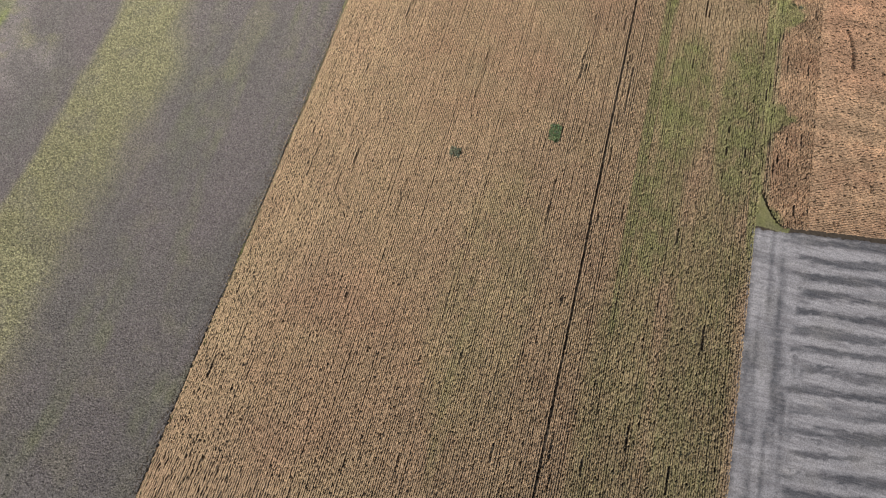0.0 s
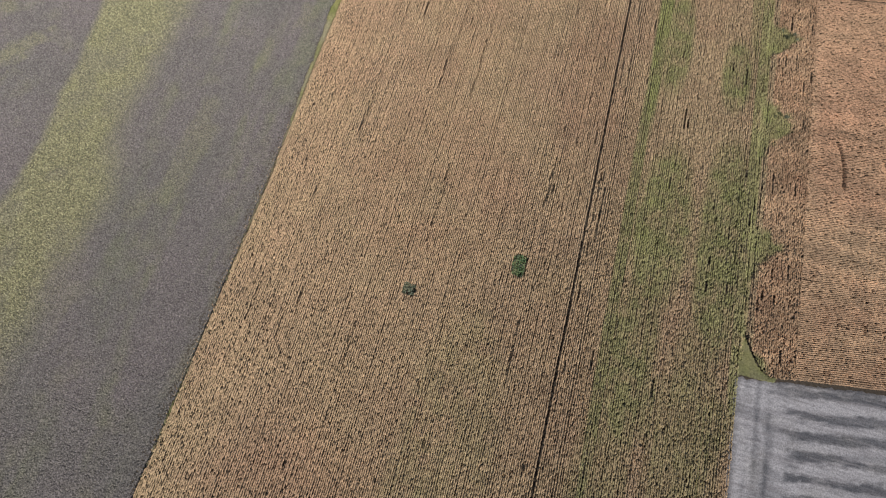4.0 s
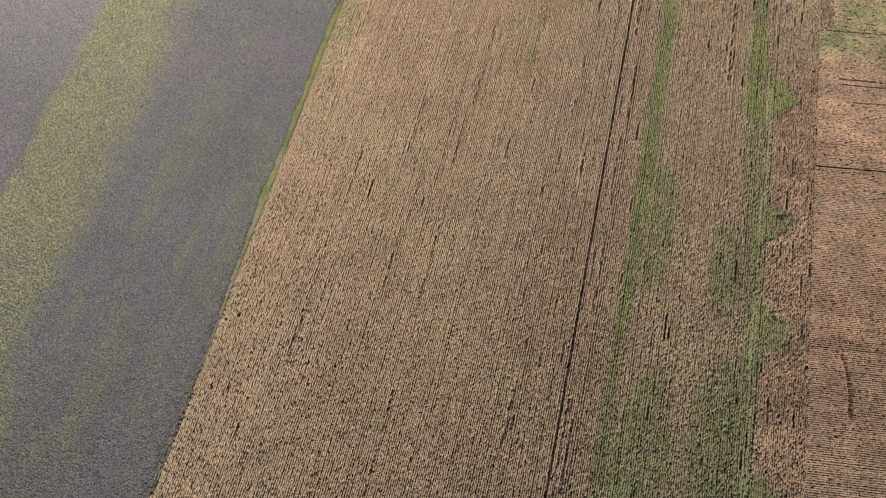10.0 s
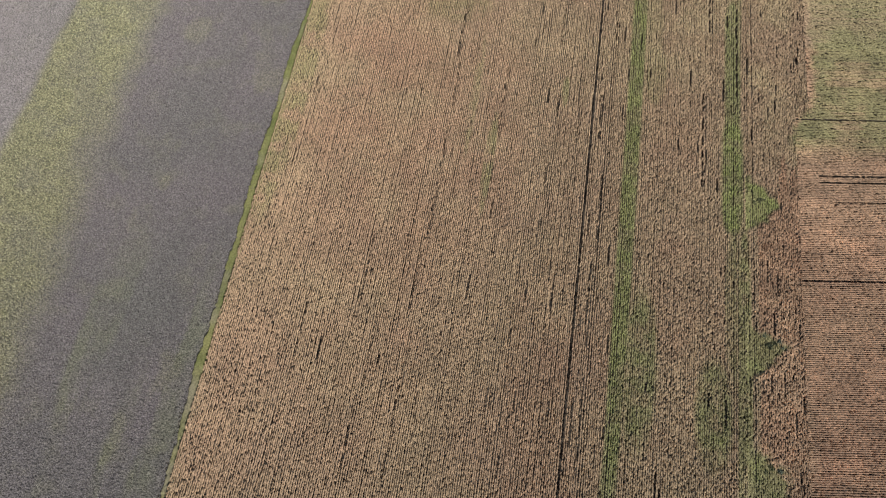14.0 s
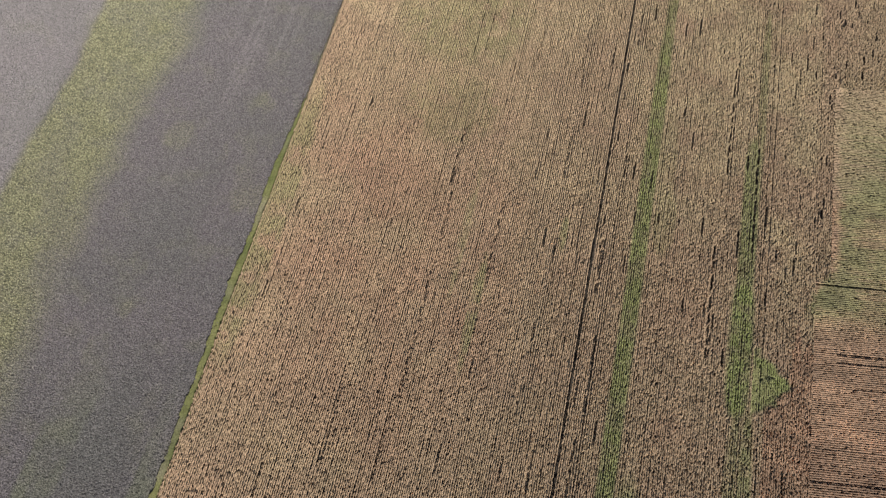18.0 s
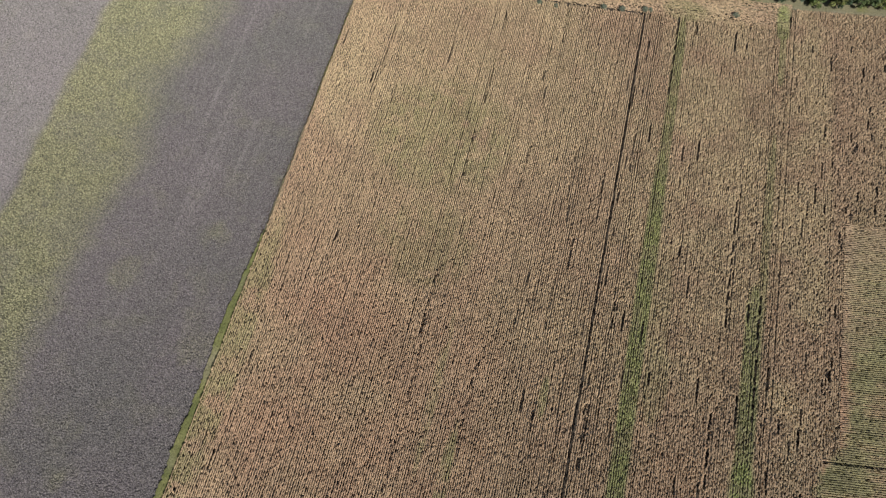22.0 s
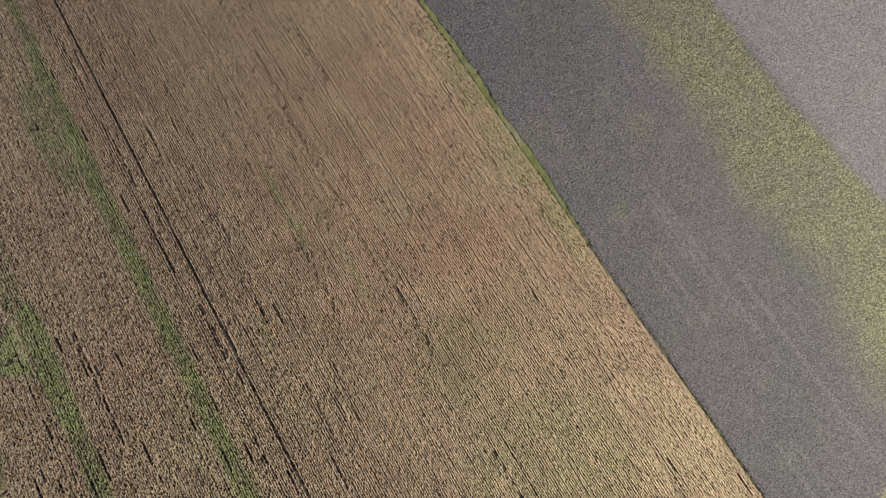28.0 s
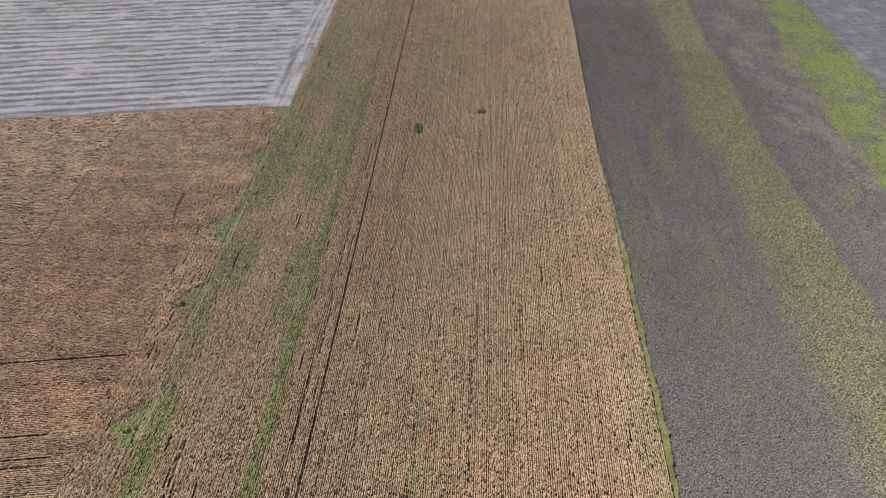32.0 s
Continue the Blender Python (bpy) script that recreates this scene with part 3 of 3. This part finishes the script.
def soy_field():
    looks = {"weed": soy_weed, "lush": soy_lush, "bare": soy_bare}
    floor = canopy("leaf_litter", np.arange(-330, -82.6, 1.6), np.arange(-110, 345, 1.6), lambda x, y: np.where(soy_inside(x, y), 0.06, -0.2), M_SOY, looks)
    thing("leaf_litter", "fallen grey leaves under the soybeans", "leaf litter", kind="stuff", me=floor)
    tall = lambda x, y: 0.4 + 0.2 * soy_weed(x, y) - 0.1 * soy_bare(x, y)
    me = tufts("soybean_field", -125, -81, -25, 20, (0.48, 0.44), tall, M_SOY, looks, soy_inside)
    thing("soybean_field", "southern part of the dry soybean field", "soybean field", kind="stuff", me=me)
    me = tufts("soybean_field", -152, -81, 20, 345.5, (0.44, 0.4), tall, M_SOY, looks, soy_inside)
    thing("soybean_field", "grey dry soybean field with yellowing weedy bands", "soybean field", kind="stuff", me=me)
    me = tufts("soybean_field", -185, -152, 40, 345.5, (0.58, 0.54), tall, M_SOY, looks, soy_inside)
    thing("soybean_field", "pale grey part of the dry soybean field", "soybean field", kind="stuff", me=me)
    me = tufts("soybean_field", -207, -81, -40, 345.5, (0.75, 0.7), tall, M_SOY, looks,
               lambda x, y: soy_inside(x, y) & ((x < -185) | (y < -25) | ((x < -125) & (y < 20)) | ((x < -152) & (y < 40))))
    thing("soybean_field", "grey and lush green part of the soybean field", "soybean field", kind="stuff", me=me)
    me = tufts("soybean_field", -207, -81, -110, -40, (0.95, 0.9), tall, M_SOY, looks, soy_inside)
    thing("soybean_field", "far southern end of the dry soybean field", "soybean field", kind="stuff", me=me)
    me = tufts("soybean_field", -330, -207, 60, 341, (1.6, 1.5), tall, M_SOY, looks, soy_inside)
    thing("soybean_field", "far grey part of the dry soybean field", "soybean field", kind="stuff", me=me)


# Share of the dark soil tone: slanted stripes, headland marks and field edges.
def plough_dark(x, y):
    yy = y - 0.17 * x + 3.0 * (fbm(x, y, 45, 2, 14) - 0.5)
    loose = ramp(-y, -40, 5)
    ragged = fbm(x * 0.16, yy, 1.3, 4, 15) - 0.5
    bands = ramp(np.sin(yy * 2 * math.pi / 4.7) + (3.4 + 1.6 * loose) * ragged, 0.05, 0.45)
    thin = ramp(fbm(x * 0.03, yy, 0.9, 2, 42), 0.5, 0.7)
    inner = ramp(x + 9 * (fbm(x * 0.3, y, 1.8, 3, 16) - 0.5), 52, 55)
    rows = np.clip(bands * (0.45 + 0.9 * fbm(x * 0.3, y, 7, 3, 18)) + 0.45 * thin, 0, 1)
    head = 0.6 * ramp(fbm(x, y * 0.04, 0.9, 3, 17), 0.45, 0.7) + 0.4 * ramp(fbm(x, y, 4, 3, 43), 0.42, 0.65) + 0.8 * ramp(-x, -42.4, -41.6)
    edge = plough_north(x) - y
    top = 0.5 * ramp(-edge, -3.6, -1.8) * ramp(x, 46, 52) * ramp(fbm(x * 0.1, edge, 0.7, 3, 44), 0.3, 0.6)
    return np.clip(rows * inner + head * (1 - inner) + top, 0, 1)


def plough_height(x, y):
    return 0.15 + 0.12 * fbm(x * 0.08, y - 0.17 * x, 0.8, 2, 46) + RNG.normal(0, 0.03, x.shape)


def plough_field():
    me = canopy("ploughed_field", np.arange(41.2, 330, 0.9), np.arange(-110, 132, 0.48),
                lambda x, y: np.where((y < plough_north(x)) & ((x - 46) + (y - plough_north(46)) < 3.0), plough_height(x, y), np.where(y < plough_north(x), plough_height(x, y), -0.3)),
                M_PLOUGH, {"dark_tone": plough_dark})
    thing("ploughed_field", "pale grey harrowed field with dark stripes", "ploughed field", kind="stuff", me=me)
    me = canopy("ploughed_field", np.arange(-400, -206, 1.2), np.arange(-160, 60, 0.9), lambda x, y: plough_height(y * 0.8, x * 0.9), M_PLOUGH,
                {"dark_tone": lambda x, y: 0.92 + 0.08 * plough_dark(200 + 0 * x, 0.9 * x + 0.15 * y)})
    thing("ploughed_field", "dark grey harrowed field with drill lines", "ploughed field", kind="stuff", me=me)


def north_field():
    tall = lambda x, y: 0.32 + 0.12 * fbm(x, y, 6, 2, 51)
    me = tufts("green_crop_field", -165, 75, 340, 440, (0.72, 0.68), tall, M_GREEN, {}, lambda x, y: (y > hedge_south(x) + 8.2) & (y < hedge_south(x) + 70))
    thing("green_crop_field", "bright green young crop beyond the hedge", "crop field", kind="stuff", me=me)
    xs, d = np.arange(-260, 220, 2.5), np.arange(8.2, 180, 2.5)
    gx, gd = np.meshgrid(xs, d, indexing="ij")
    v = np.stack([gx, hedge_south(gx) + gd, 0.05 + RNG.uniform(0, 0.06, gx.shape)], -1).reshape(-1, 3)
    thing("undergrowth", "low green weeds under the young crop", "undergrowth", kind="stuff", me=mesh_of("undergrowth", v, grid_faces(len(xs), len(d)), M_GREEN))
    me = tufts("green_crop_field", -260, 220, 320, 560, (1.7, 1.6), tall, M_GREEN, {}, lambda x, y: (y > hedge_south(x) + 8.2) & ((y > hedge_south(x) + 70) | (x < -165) | (x > 75)))
    thing("green_crop_field", "far part of the green young crop", "crop field", kind="stuff", me=me)


soy_field()
plough_field()
north_field()


def soy_margin():
    def height(x, y):
        wide = 0.1 + 0.35 * ramp(y, 0, 40) + 1.2 * ramp(y, 110, 150) * ramp(-y, -262, -230) * (0.35 + 1.2 * (fbm(x * 0, y, 8, 3, 49) - 0.15))
        return np.where((x > west_edge(y) - 0.2 - 0.5 * ramp(y, 95, 130) * ramp(-y, -265, -235) - wide) & (x < west_edge(y) + 0.3), 0.3 + 0.6 * fbm(x, y, 1.5, 2, 20) + RNG.normal(0, 0.08, x.shape), -0.2)
    me = canopy("grass_margin", np.arange(-84.8, -80.2, 0.3), np.arange(SOUTH, 342, 0.4), height, M_GRASS,
                {"bare": lambda x, y: 0.75 * ramp(fbm(x, y, 9, 3, 21) - 0.25 * ramp(y, 140, 160) * ramp(-y, -280, -250), 0.3, 0.6)})
    thing("grass_margin", "narrow green grass strip between soybean and maize", "grass", kind="stuff", me=me)


soy_margin()


def grass_corner():
    def height(x, y):
        inside = (y > plough_north(x) - 0.3) & (y < plough_north(x) + 0.8 + 0.19 * np.maximum(49.5 - x, 0) ** 2)
        return np.where(inside, 0.35 + 0.4 * fbm(x, y, 1.0, 2, 47), -0.3)
    me = canopy("grass_corner", np.arange(41.3, 50, 0.3), np.arange(77, 92, 0.3), height, M_GRASS, {"bare": lambda x, y: 0.5 * fbm(x, y, 2, 2, 48)})
    thing("grass_corner", "grey green grass corner between maize and ploughed soil", "grass", kind="stuff", me=me)


grass_corner()


def hedge_verge():
    xs, d = np.arange(-330, 150, 0.6), np.arange(0, 17, 0.5)
    gx, gd = np.meshgrid(xs, d, indexing="ij")
    gy = hedge_south(gx) - 5.2 + gd + RNG.uniform(-0.15, 0.15, gx.shape)
    z = 0.2 + 0.2 * fbm(gx, gy, 1.2, 2, 23) + RNG.normal(0, 0.05, gx.shape)
    z = np.where((gx > -81.5) & (gx < 41) & (gd < 3.9), 0.03, z)
    z = np.where((gx < -81.5) & (gd < 2.8), 0.02, z)
    bare = np.maximum(ramp(-gd, -4.4, -3.2), ramp(gd, 12.2, 13.0)) * (0.6 + 0.4 * fbm(gx, gy, 4, 2, 24))
    bare = np.maximum(bare, 0.6 * ramp(fbm(gx, gy, 5, 3, 45), 0.25, 0.5))
    v = np.stack([gx, gy, z], -1).reshape(-1, 3)
    thing("hedge_verge", "dry trampled grass verge along the hedge", "grass", kind="stuff",
          me=mesh_of("hedge_verge", v, grid_faces(len(xs), len(d)), M_GRASS, {"bare": bare.ravel()}))


hedge_verge()
headland()


# ================= trees and shrubs =================
def leaf_cloud(name, lobes, leaves, size, material):
    """Leaf clumps on the outside of rounded lobes (x, y, z, radius)."""
    lobes = np.array(lobes)
    weight = lobes[:, 3] ** 2
    which = RNG.choice(len(lobes), leaves, p=weight / weight.sum())
    n = RNG.normal(0, 1, (leaves, 3))
    n /= np.linalg.norm(n, axis=1, keepdims=True)
    n[:, 2] = np.where(n[:, 2] < -0.4, -n[:, 2], n[:, 2])
    c = lobes[which, :3] + n * lobes[which, 3:] * RNG.uniform(0.72, 1.1, (leaves, 1)) * np.array([1, 1, 0.85])
    face = n + RNG.normal(0, 0.55, (leaves, 3))
    face /= np.linalg.norm(face, axis=1, keepdims=True)
    a = np.cross(face, RNG.normal(0, 1, (leaves, 3)))
    a /= np.linalg.norm(a, axis=1, keepdims=True)
    b = np.cross(face, a)
    r = size * RNG.uniform(0.6, 1.3, (leaves, 1))
    fold = face * r * 0.25
    v = np.stack([c - a * r, c - b * r * 0.6 + fold, c + a * r, c + b * r * 0.6 + fold], 1).reshape(-1, 3)
    v[:, 2] = np.maximum(v[:, 2], 0.05)
    return mesh_of(name, v, np.arange(4 * leaves).reshape(-1, 4), material)


def limb(bm, p, q, r0, r1, sides=7):
    p, q = Vector(p), Vector(q)
    turn = (q - p).to_track_quat("Z", "Y").to_matrix()
    rings = []
    for c, r in ((p, r0), ((p + q) / 2 + Vector((RNG.normal(0, 0.08), RNG.normal(0, 0.08), 0)), (r0 + r1) / 2), (q, r1)):
        rings.append([bm.verts.new(c + turn @ Vector((r * math.cos(2 * math.pi * i / sides), r * math.sin(2 * math.pi * i / sides), 0))) for i in range(sides)])
    for lo, hi in zip(rings, rings[1:]):
        for i in range(sides):
            bm.faces.new((lo[i], lo[(i + 1) % sides], hi[(i + 1) % sides], hi[i]))


def tree(tall, wide, leaves, label, lobes_n=11):
    top = thing("tree", label, "tree", "trees of the hedge")
    bm = bmesh.new()
    limb(bm, (0, 0, -0.1), (0, 0, tall * 0.5), 0.05 * tall ** 0.8, 0.03 * tall ** 0.8)
    lobes = [(0, 0, tall * 0.74, wide * 0.34)]
    for i in range(lobes_n):
        a, rr = i * 2.4 + RNG.uniform(-0.4, 0.4), wide * RNG.uniform(0.3, 0.78)
        z = tall * RNG.uniform(0.26, 0.82)
        lobes.append((rr * math.cos(a), rr * math.sin(a), z, wide * RNG.uniform(0.15, 0.29)))
        if i % 3 == 0:
            limb(bm, (0, 0, tall * RNG.uniform(0.2, 0.45)), (rr * 0.8 * math.cos(a), rr * 0.8 * math.sin(a), z), 0.09, 0.03, 5)
    me = bpy.data.meshes.new("trunk")
    bm.to_mesh(me)
    me.transform(Matrix.Scale(PLAN, 4))
    bm.free()
    me.materials.append(M_BARK)
    part("trunk", me, top)
    part("crown", leaf_cloud("crown", lobes, leaves, 0.27, M_LEAF), top)
    return top


def shrub(name, label, tall, wide, leaves, group, material=M_LEAF, size=0.2):
    top = thing(name, label, name.replace("_", " "), group)
    bm = bmesh.new()
    lobes = []
    for i in range(7):
        a, rr = i * 2.4, wide * RNG.uniform(0.1, 0.7)
        z = tall * RNG.uniform(0.4, 0.75)
        lobes.append((rr * math.cos(a), rr * math.sin(a), z, max(wide * 0.4, tall * 0.3)))
        limb(bm, (0.1 * math.cos(a), 0.1 * math.sin(a), -0.05), (rr * math.cos(a), rr * math.sin(a), z), 0.03, 0.012, 5)
    me = bpy.data.meshes.new("stems")
    bm.to_mesh(me)
    me.transform(Matrix.Scale(PLAN, 4))
    bm.free()
    me.materials.append(M_BARK)
    part("stems", me, top)
    part("foliage", leaf_cloud("foliage", lobes, leaves, size, material), top)
    return top


def hedge():
    kinds = [tree(7.4, 2.6, 1500, "tall broadleaf hedge tree with dense green crown", 20),
             tree(6.0, 2.2, 1200, "mid-height leafy green tree in the hedge", 16),
             tree(6.8, 2.0, 1200, "slender dark green tree in the hedge", 16),
             tree(4.6, 2.4, 1100, "low spreading yellowish green hedge tree", 16),
             tree(8.4, 2.9, 1700, "largest dark crowned tree of the hedge", 24)]
    used = set()
    x = -150.0
    while x < 92:
        for lane in (0.2, 2.2, 4.3, 6.2):
            px = x + RNG.uniform(-1.2, 1.2)
            k = int(RNG.choice(5, p=[0.28, 0.25, 0.18, 0.19, 0.10]))
            if lane == 0.2 and RNG.random() < 0.4:
                k = 3
            if -12 < px < -2 and lane == 0.2:
                continue
            m = place(px, hedge_south(px) + lane + RNG.uniform(-0.6, 0.6), 0.1, RNG.uniform(0, 360))
            s = RNG.uniform(0.82, 1.15)
            if k in used:
                ob = copy_thing(kinds[k], m)
            else:
                ob = kinds[k]
                ob.matrix_basis = m
                used.add(k)
            ob.scale = (s, s, s * RNG.uniform(0.85, 1.1))
        x += 3.5


hedge()


def shrubs():
    first = shrub("shrub", "small grey green shrub at the maize edge", 2.1, 0.95, 300, "shrubs at the rows' end", M_WEED_GREY)
    places = [(26.0, 354.6, 1.0), (-29.4, 345.3, 0.9), (-24.5, 345.3, 0.8), (-11, 348.2, 0.95), (-5.8, 348.9, 0.95), (0.6, 350.2, 1.0),
              (2.2, 350.6, 0.8), (48.6, 178.0, 0.7), (48.0, 149.5, 0.65), (49.2, 176.4, 0.6)]
    for i, (x, y, s) in enumerate(places):
        ob = first if i == 0 else copy_thing(first, place(x, y, 0, 73 * i))
        if i == 0:
            ob.matrix_basis = place(x, y)
        ob.scale = (s, s, s)


def bushes():
    """Low bushes where the weeds reach into the brown field."""
    first = shrub("bush", "low dark green bush within weedy maize", 1.3, 0.8, 260, "bushes in the weedy maize", M_BUSH)
    spots_at = [(46.2, 176.6, 1.1), (47.3, 177.4, 0.95), (48.4, 177.9, 0.85), (45.2, 178.9, 0.9), (46.6, 179.3, 0.7), (50.3, 177.0, 0.6),
                (45.0, 149.0, 0.9), (46.1, 150.2, 1.0), (47.2, 149.3, 0.7), (44.3, 114.2, 0.7), (45.6, 113.0, 0.8),
                (43.6, 212.4, 0.9), (44.7, 213.4, 1.0), (45.8, 213.9, 0.7), (43.4, 215.6, 0.7)]
    for i, (x, y, size) in enumerate(spots_at):
        m = place(x, y, 0, 51 * i)
        ob = copy_thing(first, m) if i else first
        ob.matrix_basis = m
        ob.scale = (size, size * 0.9, size)


bushes()


def weed_patch(x, y, half_x, half_y, tall, label, material):
    """A block of low weeds where the maize failed, made of single clumps."""
    top = thing("weed_patch", label, "weeds", "weed patches")
    top.matrix_basis = place(x, y)
    for i in range(int(2 * half_x / 0.62)):
        for j in range(int(2 * half_y / 0.62)):
            cx, cy = -half_x + 0.31 + 0.62 * i + RNG.uniform(-0.15, 0.15), -half_y + 0.31 + 0.62 * j + RNG.uniform(-0.15, 0.15)
            r = RNG.uniform(0.26, 0.42)
            h = tall * RNG.uniform(0.5, 1.1)
            part("weed_clump", leaf_cloud("weed_clump", [(cx, cy, h * 0.5, r), (cx + 0.1, cy, h * 0.8, r * 0.7)], 60, 0.13, material), top)


shrubs()
weed_patch(-13.0, 89.4, 1.7, 3.0, 1.3, "oblong patch of dark green weeds within dry maize", M_WEED)
weed_patch(-37.4, 76.4, 1.6, 1.6, 0.8, "small square patch of grey green weeds within maize", M_WEED_GREY)
